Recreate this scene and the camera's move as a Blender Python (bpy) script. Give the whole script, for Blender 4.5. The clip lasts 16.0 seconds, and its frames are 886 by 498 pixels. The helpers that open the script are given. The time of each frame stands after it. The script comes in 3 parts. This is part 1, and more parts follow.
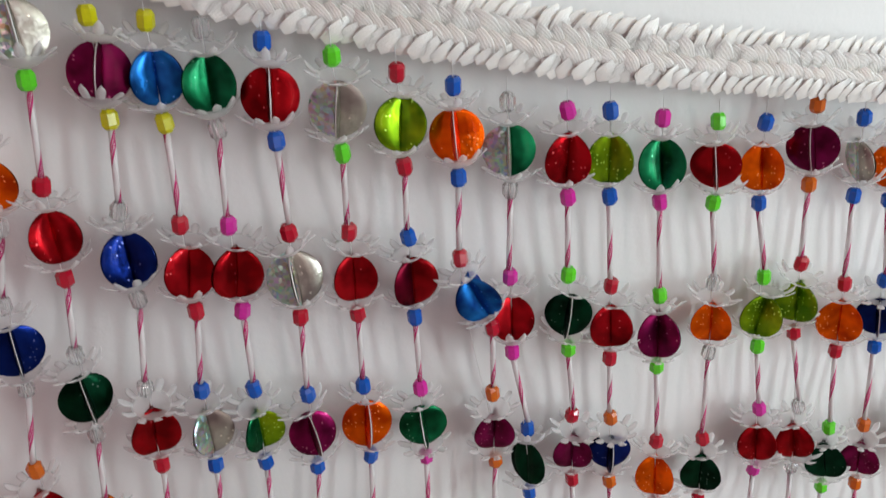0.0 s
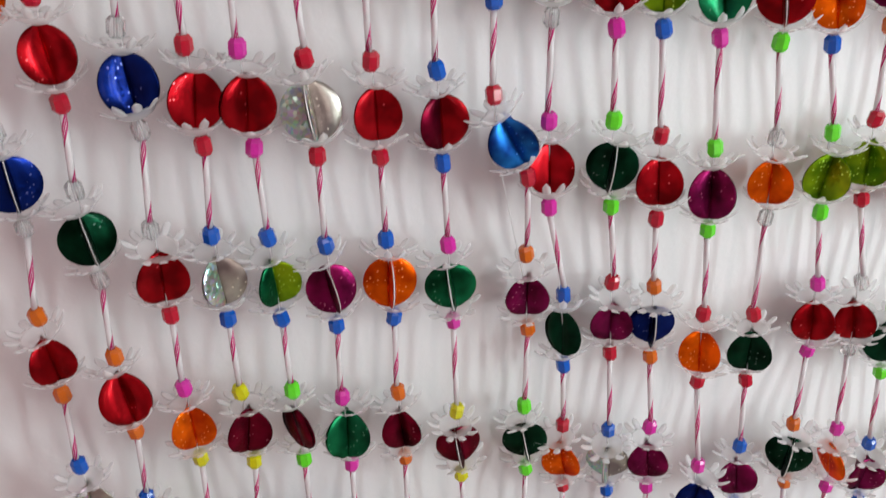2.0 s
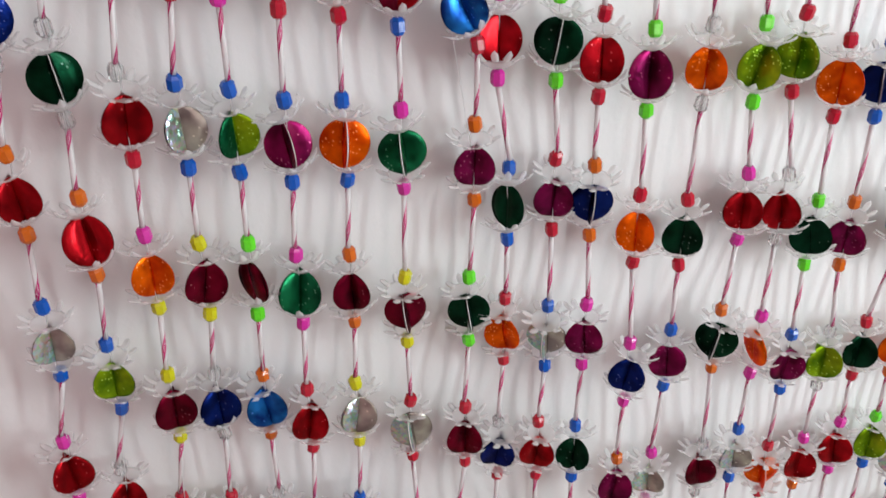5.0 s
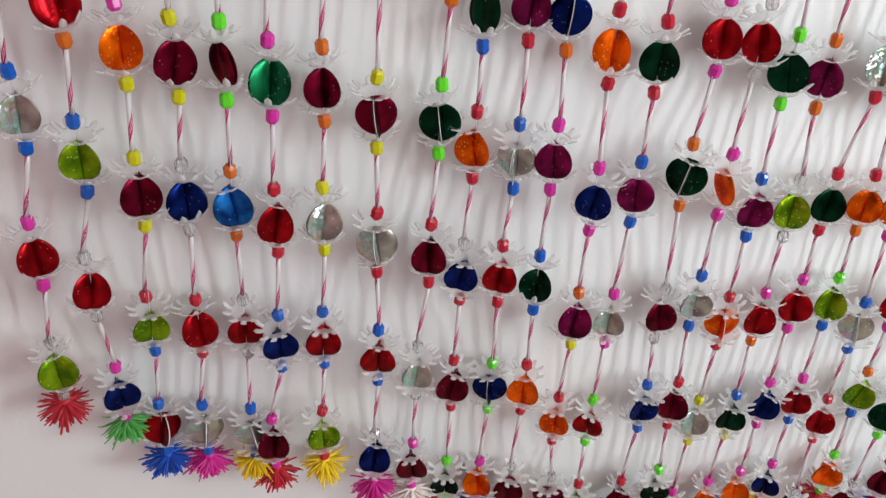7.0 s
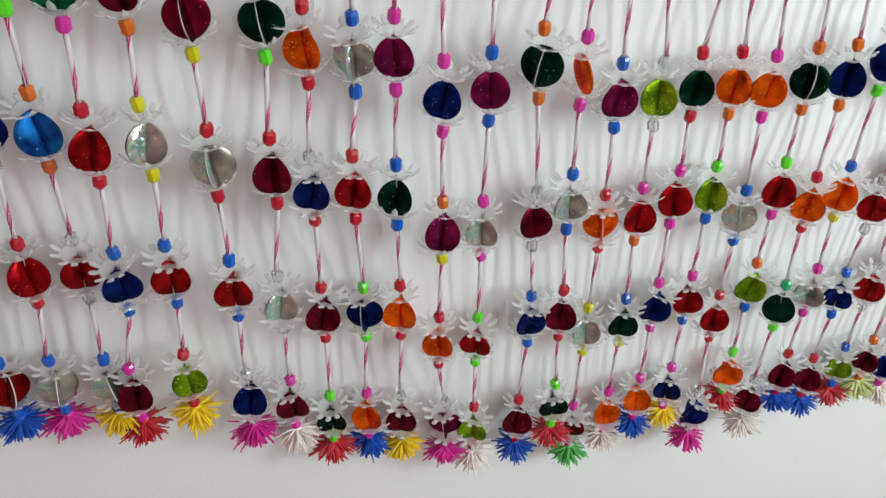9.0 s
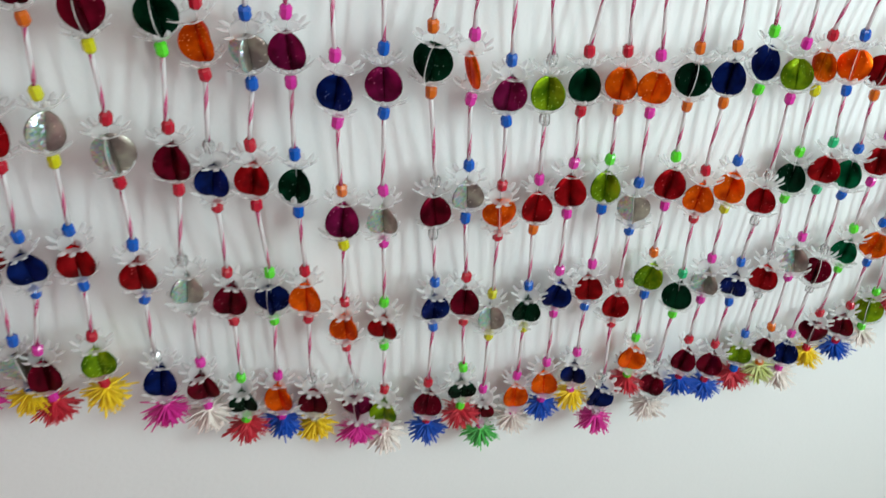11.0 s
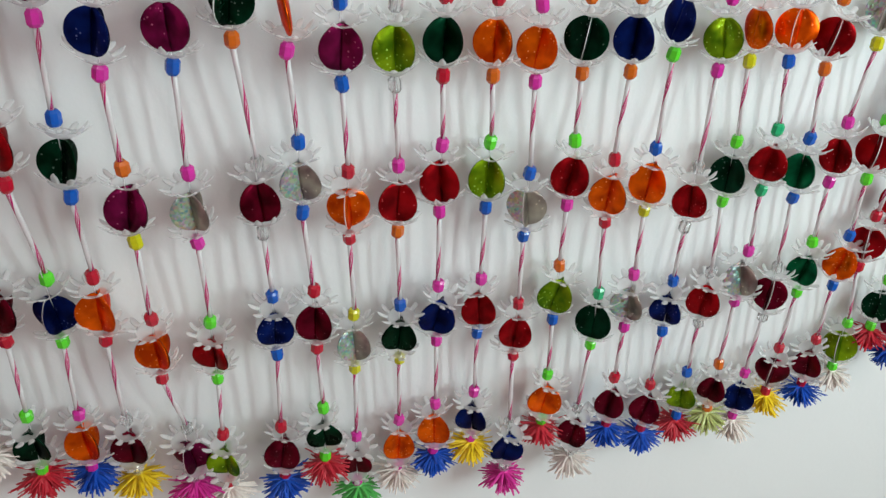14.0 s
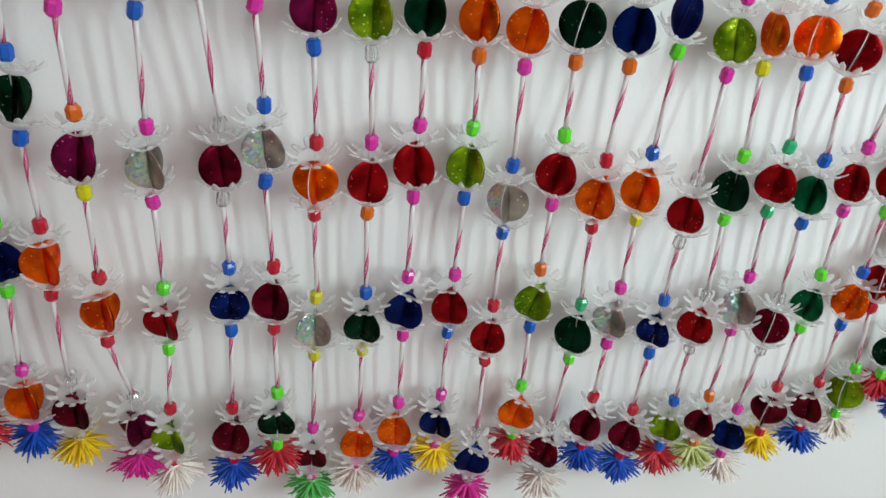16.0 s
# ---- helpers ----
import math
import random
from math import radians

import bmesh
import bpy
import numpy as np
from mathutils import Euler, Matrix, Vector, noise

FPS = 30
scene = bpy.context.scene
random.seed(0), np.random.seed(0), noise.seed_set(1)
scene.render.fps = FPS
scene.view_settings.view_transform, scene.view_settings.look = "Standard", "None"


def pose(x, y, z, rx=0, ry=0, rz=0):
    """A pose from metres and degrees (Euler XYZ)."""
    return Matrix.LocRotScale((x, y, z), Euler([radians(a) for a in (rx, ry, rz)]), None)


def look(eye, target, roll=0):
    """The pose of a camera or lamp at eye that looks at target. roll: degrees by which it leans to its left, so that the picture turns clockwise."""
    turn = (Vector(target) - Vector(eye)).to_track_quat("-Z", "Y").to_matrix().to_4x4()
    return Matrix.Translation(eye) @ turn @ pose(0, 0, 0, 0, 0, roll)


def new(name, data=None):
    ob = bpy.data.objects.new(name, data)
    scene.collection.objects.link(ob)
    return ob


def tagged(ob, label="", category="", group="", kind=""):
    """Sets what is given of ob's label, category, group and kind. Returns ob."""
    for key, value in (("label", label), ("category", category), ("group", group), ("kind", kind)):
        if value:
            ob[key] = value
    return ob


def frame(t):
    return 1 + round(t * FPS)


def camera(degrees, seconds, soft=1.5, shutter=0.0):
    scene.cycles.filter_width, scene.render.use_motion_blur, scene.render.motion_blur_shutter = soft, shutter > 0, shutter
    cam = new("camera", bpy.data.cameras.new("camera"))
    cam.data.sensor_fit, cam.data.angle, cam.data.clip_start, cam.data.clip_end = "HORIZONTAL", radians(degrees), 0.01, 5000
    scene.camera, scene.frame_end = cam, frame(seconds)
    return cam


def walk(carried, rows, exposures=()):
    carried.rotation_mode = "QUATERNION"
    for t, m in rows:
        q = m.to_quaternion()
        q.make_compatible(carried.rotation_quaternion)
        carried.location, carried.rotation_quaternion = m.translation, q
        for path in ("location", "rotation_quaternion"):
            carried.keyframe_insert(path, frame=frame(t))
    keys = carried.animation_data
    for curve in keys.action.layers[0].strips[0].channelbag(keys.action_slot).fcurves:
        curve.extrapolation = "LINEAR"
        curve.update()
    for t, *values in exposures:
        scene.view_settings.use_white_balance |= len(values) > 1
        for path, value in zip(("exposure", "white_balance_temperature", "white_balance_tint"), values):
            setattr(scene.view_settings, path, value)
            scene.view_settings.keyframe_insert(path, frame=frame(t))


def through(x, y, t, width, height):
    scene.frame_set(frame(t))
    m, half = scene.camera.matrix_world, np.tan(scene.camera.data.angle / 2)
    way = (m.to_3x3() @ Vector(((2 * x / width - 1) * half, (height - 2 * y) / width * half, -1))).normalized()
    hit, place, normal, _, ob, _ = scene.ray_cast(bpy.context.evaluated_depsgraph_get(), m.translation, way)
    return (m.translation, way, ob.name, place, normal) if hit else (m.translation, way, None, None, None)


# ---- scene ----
cam = camera(56.27, 16.0, soft=1.4, shutter=0.4)
PATH = [
    (0, (-0.0079, -0.5526, 1.7244), (0.1063, 0.0393, 1.4812), -3.65),
    (0.5, (0.0107, -0.5451, 1.7008), (0.1045, 0.0447, 1.4442), -4.10),
    (1, (0.0088, -0.5339, 1.6880), (0.0914, 0.0540, 1.4234), -4.12),
    (1.5, (0.0043, -0.5340, 1.6703), (0.0861, 0.0514, 1.3998), -4.14),
    (2, (-0.0034, -0.5290, 1.6475), (0.0766, 0.0480, 1.3591), -3.90),
    (2.5, (-0.0143, -0.5303, 1.6276), (0.0635, 0.0410, 1.3275), -3.73),
    (3, (-0.0126, -0.5372, 1.6245), (0.0719, 0.0309, 1.3202), -3.66),
    (5.3, (0.0081, -0.6148, 1.5741), (0.1112, -0.0521, 1.2654), 0.04),
    (5.5, (0.0131, -0.6228, 1.5535), (0.1226, -0.0693, 1.2308), 1.01),
    (6, (0.0033, -0.5895, 1.5088), (0.1399, -0.0612, 1.1557), 5.98),
    (6.5, (0.0242, -0.6416, 1.5028), (0.1333, -0.1021, 1.1570), 4.69),
    (7, (0.0163, -0.6571, 1.4957), (0.1139, -0.1157, 1.1496), 3.31),
    (7.5, (0.0294, -0.6312, 1.4745), (0.1430, -0.1099, 1.1032), 2.63),
    (8, (0.0585, -0.6313, 1.4593), (0.1851, -0.1204, 1.0781), 2.79),
    (8.5, (0.0921, -0.6451, 1.4465), (0.2217, -0.1302, 1.0715), 1.73),
    (8.7, (0.0960, -0.6420, 1.4429), (0.2297, -0.1289, 1.0668), 1.40),
    (10.8, (0.1460, -0.7381, 1.4147), (0.2930, -0.2083, 1.0680), -0.19),
    (11, (0.1558, -0.6985, 1.4533), (0.3159, -0.1935, 1.0766), 2.78),
    (11.5, (0.1989, -0.6697, 1.3430), (0.3772, -0.1703, 0.9672), 2.46),
    (12, (0.2325, -0.5914, 1.3203), (0.4554, -0.1115, 0.9429), 3.23),
    (12.5, (0.2584, -0.6264, 1.3452), (0.4456, -0.1083, 1.0001), 0.22),
    (13, (0.2818, -0.6209, 1.3485), (0.4682, -0.1014, 1.0051), 1.45),
    (13.5, (0.3053, -0.6088, 1.3263), (0.4991, -0.0973, 0.9753), 3.58),
    (14, (0.3359, -0.6199, 1.3156), (0.4934, -0.0878, 0.9771), 2.54),
    (14.5, (0.3502, -0.6009, 1.3092), (0.5189, -0.0725, 0.9703), 4.42),
    (15, (0.3804, -0.5991, 1.2963), (0.5234, -0.0574, 0.9668), 4.16),
    (15.5, (0.3867, -0.5927, 1.2836), (0.5377, -0.0610, 0.9415), 6.00),
    (16, (0.4029, -0.6083, 1.2793), (0.5286, -0.0629, 0.9489), 6.65),
]
# a wall lit by lamps added to the front right and under the ceiling
EXPOSURES = [(0.0, -0.55, 6680, 13), (1.0, -0.54, 6700, 14), (2.0, -0.25, 6720, 15), (3.0, -0.20, 6720, 15), (6.0, -0.20, 6700, 15), (8.5, -0.26, 6600, 10), (11.0, -0.27, 6430, 4), (11.5, -0.36, 6430, 4), (13.0, -0.42, 6500, 6), (16.0, -0.47, 6560, 8)]
walk(cam, [(t, look(eye, target, roll)) for t, eye, target, roll in PATH], EXPOSURES)

# ---- world and light ----
world = bpy.data.worlds.new("world")
scene.world = world
world.use_nodes = True
world.node_tree.nodes["Background"].inputs[0].default_value = (0.9, 0.95, 1.0, 1)
world.node_tree.nodes["Background"].inputs[1].default_value = 0.1


def area_lamp(name, eye, target, sx, sy, power, colour):
    data = bpy.data.lights.new(name, "AREA")
    data.shape, data.size, data.size_y, data.energy, data.color = "RECTANGLE", sx, sy, power, colour
    ob = new(name, data)
    ob.matrix_basis = look(eye, target)
    return ob


WALL_Y = 0.014
# added tall narrow lamps to the right, whose straw shadows stripe the wall
area_lamp("right_strip_light", (1.72, -1.22, 1.68), (0.5, 0, 1.35), 0.09, 0.8, 16.5, (0.80, 0.975, 0.99))
area_lamp("middle_strip_light", (1.42, -1.50, 1.68), (0.5, 0, 1.35), 0.09, 0.8, 11.5, (0.80, 0.975, 0.99))
area_lamp("far_strip_light", (2.40, -1.35, 1.68), (0.6, 0, 1.35), 0.12, 0.8, 17, (0.80, 0.975, 0.99))
# pinkish fills added behind the camera: one narrow, two under the ceiling
area_lamp("narrow_fill_light", (0.80, -2.25, 1.70), (0.5, 0, 1.35), 0.11, 0.9, 4.5, (1.0, 0.88, 0.87))
area_lamp("upper_fill_light", (0.9, -1.5, 2.62), (0.8, -0.9, 0.6), 1.2, 0.12, 6, (1.0, 0.89, 0.88))
area_lamp("wide_fill_light", (0.7, -2.0, 2.64), (0.7, -2.0, 0.0), 1.6, 1.2, 7, (1.0, 0.89, 0.88))


# ---- materials ----
def material(name):
    m = bpy.data.materials.new(name)
    m.use_nodes = True
    return m, m.node_tree.nodes, m.node_tree.links, m.node_tree.nodes["Principled BSDF"]


def bump(nodes, links, bsdf, height, strength, distance):
    b = nodes.new("ShaderNodeBump")
    b.inputs["Strength"].default_value, b.inputs["Distance"].default_value = strength, distance
    links.new(height, b.inputs["Height"])
    links.new(b.outputs[0], bsdf.inputs["Normal"])


def noise_node(nodes, links, scale, detail=3.0, coords="Object"):
    tc, n = nodes.new("ShaderNodeTexCoord"), nodes.new("ShaderNodeTexNoise")
    n.inputs["Scale"].default_value, n.inputs["Detail"].default_value = scale, detail
    links.new(tc.outputs[coords], n.inputs["Vector"])
    return n


def ramp(nodes, links, source, stops):
    r = nodes.new("ShaderNodeValToRGB")
    while len(r.color_ramp.elements) < len(stops):
        r.color_ramp.elements.new(0.5)
    for e, (p, c) in zip(r.color_ramp.elements, stops):
        e.position, e.color = p, (*c, 1)
    links.new(source, r.inputs[0])
    return r


def paint(name, colour, rough, spread=0.03):
    m, nodes, links, bsdf = material(name)
    low = tuple(c * (1 - spread) for c in colour)
    big = noise_node(nodes, links, 2.3)
    fine = noise_node(nodes, links, 180.0, 4)
    r = ramp(nodes, links, big.outputs[0], [(0.3, low), (0.7, colour)])
    links.new(r.outputs[0], bsdf.inputs["Base Color"])
    bsdf.inputs["Roughness"].default_value = rough
    bump(nodes, links, bsdf, fine.outputs[0], 0.12, 0.002)
    return m


WHITE_WALL = paint("white_wall_paint", (0.80, 0.80, 0.80), 0.55)
# colours of two unseen walls, chosen so that they bounce pink light
PINK_BOUNCE_WALL = paint("pink_bounce_wall_paint", (0.80, 0.47, 0.53), 0.6)
ROSE_BOUNCE_WALL = paint("rose_bounce_wall_paint", (0.55, 0.42, 0.43), 0.6)
CEILING = paint("ceiling_paint", (0.82, 0.82, 0.81), 0.8)
FLOOR = paint("cream_floor_tile", (0.55, 0.50, 0.44), 0.25, 0.12)


def foil(name, colour, dark, glitter=0.22):
    """Coloured metal foil on card: soft mirror with creases and fine glitter points, their sparkle partly painted as
    pale dots.
    """
    m, nodes, links, bsdf = material(name)
    tc = nodes.new("ShaderNodeTexCoord")
    info = nodes.new("ShaderNodeObjectInfo")
    add = nodes.new("ShaderNodeVectorMath")
    links.new(tc.outputs["Object"], add.inputs[0])
    links.new(info.outputs["Random"], add.inputs[1])
    cells = nodes.new("ShaderNodeTexVoronoi")
    cells.inputs["Scale"].default_value = 700
    links.new(add.outputs[0], cells.inputs["Vector"])
    soft = nodes.new("ShaderNodeTexNoise")
    soft.inputs["Scale"].default_value = 60
    links.new(add.outputs[0], soft.inputs["Vector"])
    tone = ramp(nodes, links, soft.outputs[0], [(0.34, tuple(0.62 * c for c in dark)), (0.66, colour)])
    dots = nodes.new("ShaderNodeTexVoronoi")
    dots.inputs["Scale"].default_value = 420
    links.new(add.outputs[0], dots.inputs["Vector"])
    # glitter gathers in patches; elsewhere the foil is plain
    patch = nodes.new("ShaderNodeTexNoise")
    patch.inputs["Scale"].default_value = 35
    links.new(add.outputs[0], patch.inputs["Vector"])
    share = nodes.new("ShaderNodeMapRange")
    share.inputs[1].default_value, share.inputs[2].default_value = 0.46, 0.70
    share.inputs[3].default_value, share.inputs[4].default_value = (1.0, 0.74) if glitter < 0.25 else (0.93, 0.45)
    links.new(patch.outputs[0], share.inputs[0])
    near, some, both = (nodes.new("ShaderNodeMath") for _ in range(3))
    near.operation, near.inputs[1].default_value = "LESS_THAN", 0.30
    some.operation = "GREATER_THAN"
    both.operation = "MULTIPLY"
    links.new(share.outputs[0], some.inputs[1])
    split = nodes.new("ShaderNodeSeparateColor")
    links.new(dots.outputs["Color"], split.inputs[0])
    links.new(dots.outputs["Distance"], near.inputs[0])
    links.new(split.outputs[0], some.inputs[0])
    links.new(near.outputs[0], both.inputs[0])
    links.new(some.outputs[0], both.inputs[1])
    # sparkle of the glitter put into the base colour as paler dots
    pale_sparkle = nodes.new("ShaderNodeMix")
    pale_sparkle.data_type = "RGBA"
    pale_sparkle.inputs[7].default_value = (*(min(1.0, c * 1.7 + 0.10) for c in colour), 1)
    links.new(both.outputs[0], pale_sparkle.inputs[0])
    links.new(tone.outputs[0], pale_sparkle.inputs[6])
    links.new(pale_sparkle.outputs[2], bsdf.inputs["Base Color"])
    bsdf.inputs["Metallic"].default_value = 0.85
    bsdf.inputs["Roughness"].default_value = 0.33
    bsdf.inputs["Specular Tint"].default_value = (*colour, 1)
    bsdf.inputs["Coat Weight"].default_value = 0.06
    bsdf.inputs["Coat Roughness"].default_value = 0.12
    # glitter: each flake tilts its own way
    away = nodes.new("ShaderNodeVectorMath")
    away.operation = "SUBTRACT"
    away.inputs[1].default_value = (0.5, 0.5, 0.5)
    links.new(cells.outputs["Color"], away.inputs[0])
    amount = nodes.new("ShaderNodeMapRange")
    amount.inputs[1].default_value, amount.inputs[2].default_value = 0.42, 0.72
    amount.inputs[3].default_value, amount.inputs[4].default_value = 0.0, glitter
    links.new(patch.outputs[0], amount.inputs[0])
    scale = nodes.new("ShaderNodeVectorMath")
    scale.operation = "SCALE"
    links.new(away.outputs[0], scale.inputs[0])
    links.new(amount.outputs[0], scale.inputs["Scale"])
    geo = nodes.new("ShaderNodeNewGeometry")
    total, unit = nodes.new("ShaderNodeVectorMath"), nodes.new("ShaderNodeVectorMath")
    unit.operation = "NORMALIZE"
    links.new(geo.outputs["Normal"], total.inputs[0])
    links.new(scale.outputs[0], total.inputs[1])
    links.new(total.outputs[0], unit.inputs[0])
    links.new(unit.outputs[0], bsdf.inputs["Normal"])
    return m


def holographic(name):
    m, nodes, links, bsdf = material(name)
    tc, info, add = nodes.new("ShaderNodeTexCoord"), nodes.new("ShaderNodeObjectInfo"), nodes.new("ShaderNodeVectorMath")
    links.new(tc.outputs["Object"], add.inputs[0])
    links.new(info.outputs["Random"], add.inputs[1])
    cells = nodes.new("ShaderNodeTexVoronoi")
    cells.inputs["Scale"].default_value = 430
    links.new(add.outputs[0], cells.inputs["Vector"])
    wide = nodes.new("ShaderNodeTexNoise")
    wide.inputs["Scale"].default_value = 30
    links.new(add.outputs[0], wide.inputs["Vector"])
    base = ramp(nodes, links, wide.outputs[0], [(0.32, (0.52, 0.43, 0.31)), (0.44, (0.58, 0.56, 0.50)), (0.56, (0.34, 0.64, 0.54)), (0.68, (0.64, 0.47, 0.53))])
    mix = nodes.new("ShaderNodeMix")
    mix.data_type = "RGBA"
    mix.inputs[0].default_value = 0.30
    links.new(base.outputs[0], mix.inputs[6])
    links.new(cells.outputs["Color"], mix.inputs[7])
    links.new(mix.outputs[2], bsdf.inputs["Base Color"])
    bsdf.inputs["Metallic"].default_value = 0.85
    bsdf.inputs["Roughness"].default_value = 0.28
    away, scale = nodes.new("ShaderNodeVectorMath"), nodes.new("ShaderNodeVectorMath")
    away.operation, scale.operation = "SUBTRACT", "SCALE"
    away.inputs[1].default_value = (0.5, 0.5, 0.5)
    scale.inputs["Scale"].default_value = 0.5
    links.new(cells.outputs["Color"], away.inputs[0])
    links.new(away.outputs[0], scale.inputs[0])
    geo, total, unit = nodes.new("ShaderNodeNewGeometry"), nodes.new("ShaderNodeVectorMath"), nodes.new("ShaderNodeVectorMath")
    unit.operation = "NORMALIZE"
    links.new(geo.outputs["Normal"], total.inputs[0])
    links.new(scale.outputs[0], total.inputs[1])
    links.new(total.outputs[0], unit.inputs[0])
    links.new(unit.outputs[0], bsdf.inputs["Normal"])
    return m


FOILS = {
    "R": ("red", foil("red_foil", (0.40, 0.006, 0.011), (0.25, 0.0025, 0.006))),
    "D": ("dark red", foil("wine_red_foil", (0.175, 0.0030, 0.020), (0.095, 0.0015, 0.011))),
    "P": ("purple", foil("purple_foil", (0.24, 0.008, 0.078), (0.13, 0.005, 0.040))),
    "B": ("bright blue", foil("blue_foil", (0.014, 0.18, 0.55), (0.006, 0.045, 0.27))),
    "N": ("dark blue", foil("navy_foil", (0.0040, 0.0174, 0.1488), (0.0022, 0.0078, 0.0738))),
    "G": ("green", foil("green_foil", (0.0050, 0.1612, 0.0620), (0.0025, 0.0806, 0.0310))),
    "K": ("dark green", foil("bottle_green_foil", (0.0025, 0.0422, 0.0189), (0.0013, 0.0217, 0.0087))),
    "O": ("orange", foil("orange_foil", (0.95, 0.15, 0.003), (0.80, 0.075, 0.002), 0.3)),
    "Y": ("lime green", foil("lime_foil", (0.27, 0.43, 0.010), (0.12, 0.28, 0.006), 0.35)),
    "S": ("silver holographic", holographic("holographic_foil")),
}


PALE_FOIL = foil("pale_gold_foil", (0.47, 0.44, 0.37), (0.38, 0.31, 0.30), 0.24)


def plastic(name, colour, clear=0.25, rough=0.18):
    m, nodes, links, bsdf = material(name)
    n = noise_node(nodes, links, 220.0, 2)
    r = ramp(nodes, links, n.outputs[0], [(0.3, tuple(c * 0.85 for c in colour)), (0.7, colour)])
    links.new(r.outputs[0], bsdf.inputs["Base Color"])
    bsdf.inputs["Roughness"].default_value = rough
    bsdf.inputs["Transmission Weight"].default_value = clear
    bsdf.inputs["IOR"].default_value = 1.49
    return m


BEADS = {
    "r": ("red", plastic("red_bead_plastic", (0.60, 0.010, 0.035))),
    "b": ("blue", plastic("blue_bead_plastic", (0.004, 0.12, 0.60))),
    "g": ("bright green", plastic("green_bead_plastic", (0.14, 0.85, 0.03))),
    "t": ("sea green", plastic("sea_green_bead_plastic", (0.03, 0.55, 0.22))),
    "m": ("pink", plastic("pink_bead_plastic", (0.80, 0.035, 0.42))),
    "o": ("orange", plastic("orange_bead_plastic", (0.78, 0.16, 0.01))),
    "y": ("yellow", plastic("yellow_bead_plastic", (0.74, 0.70, 0.01))),
    "c": ("clear", plastic("clear_bead_plastic", (0.93, 0.93, 0.93), 0.85, 0.1)),
}
FRINGES = {
    "r": ("red", plastic("red_fringe_film", (0.55, 0.012, 0.03), 0.0, 0.5)),
    "b": ("blue", plastic("blue_fringe_film", (0.003, 0.075, 0.50), 0.0, 0.5)),
    "m": ("magenta", plastic("magenta_fringe_film", (0.70, 0.02, 0.30), 0.0, 0.5)),
    "y": ("yellow", plastic("yellow_fringe_film", (0.92, 0.62, 0.010), 0.0, 0.5)),
    "g": ("green", plastic("green_fringe_film", (0.10, 0.50, 0.10), 0.0, 0.35)),
    "c": ("cream", plastic("cream_fringe_film", (0.95, 0.84, 0.77), 0.1, 0.35)),
    "l": ("pale lime", plastic("pale_lime_fringe_film", (0.72, 0.78, 0.28), 0.3, 0.3)),
}


def milky(name, through):
    """Thin milky plastic of the petal caps: part of the light goes straight through."""
    m, nodes, links, bsdf = material(name)
    n = noise_node(nodes, links, 120.0, 2)
    r = ramp(nodes, links, n.outputs[0], [(0.3, (0.94, 0.94, 0.95)), (0.7, (0.98, 0.98, 0.98))])
    links.new(r.outputs[0], bsdf.inputs["Base Color"])
    bsdf.inputs["Roughness"].default_value = 0.22
    clear, tl = nodes.new("ShaderNodeBsdfTransparent"), nodes.new("ShaderNodeBsdfTranslucent")
    tl.inputs[0].default_value = (0.98, 0.98, 0.98, 1)
    a, b = nodes.new("ShaderNodeMixShader"), nodes.new("ShaderNodeMixShader")
    a.inputs[0].default_value, b.inputs[0].default_value = 0.60, through
    links.new(bsdf.outputs[0], a.inputs[1])
    links.new(tl.outputs[0], a.inputs[2])
    links.new(a.outputs[0], b.inputs[1])
    links.new(clear.outputs[0], b.inputs[2])
    links.new(b.outputs[0], nodes["Material Output"].inputs[0])
    return m


MILKY = milky("milky_petal_plastic", 0.36)
MILKY_THIN = milky("thin_milky_plastic", 0.64)
CARD = paint("white_card_edge", (0.82, 0.80, 0.78), 0.6)
THREAD = plastic("clear_thread", (0.85, 0.85, 0.85), 0.5, 0.3)


def striped_straw():
    """White drinking straw with a magenta double stripe that winds round it."""
    m, nodes, links, bsdf = material("striped_straw_plastic")
    tc, sep = nodes.new("ShaderNodeTexCoord"), nodes.new("ShaderNodeSeparateXYZ")
    links.new(tc.outputs["Object"], sep.inputs[0])
    turn = nodes.new("ShaderNodeMath")
    turn.operation = "ARCTAN2"
    links.new(sep.outputs["X"], turn.inputs[0])
    links.new(sep.outputs["Y"], turn.inputs[1])
    wind = nodes.new("ShaderNodeMath")
    wind.operation = "MULTIPLY_ADD"
    wind.inputs[1].default_value = 122.0
    links.new(sep.outputs["Z"], wind.inputs[0])
    links.new(turn.outputs[0], wind.inputs[2])
    part01, frac = nodes.new("ShaderNodeMath"), nodes.new("ShaderNodeMath")
    part01.operation, part01.inputs[1].default_value = "DIVIDE", 6.283185
    frac.operation = "FRACT"
    links.new(wind.outputs[0], part01.inputs[0])
    links.new(part01.outputs[0], frac.inputs[0])
    w, p = (0.84, 0.81, 0.82), (0.42, 0.004, 0.11)
    r = ramp(nodes, links, frac.outputs[0], [(0.0, w), (0.25, p), (0.36, w), (0.38, p), (0.46, w), (0.475, p), (0.57, w)])
    solid = ramp(nodes, links, frac.outputs[0], [(0.0, (0.66,) * 3), (0.25, (1.0,) * 3), (0.57, (0.66,) * 3)])
    r.color_ramp.interpolation = solid.color_ramp.interpolation = "CONSTANT"
    links.new(r.outputs[0], bsdf.inputs["Base Color"])
    links.new(solid.outputs[0], bsdf.inputs["Alpha"])
    bsdf.inputs["Roughness"].default_value = 0.25
    return m


STRAW = striped_straw()


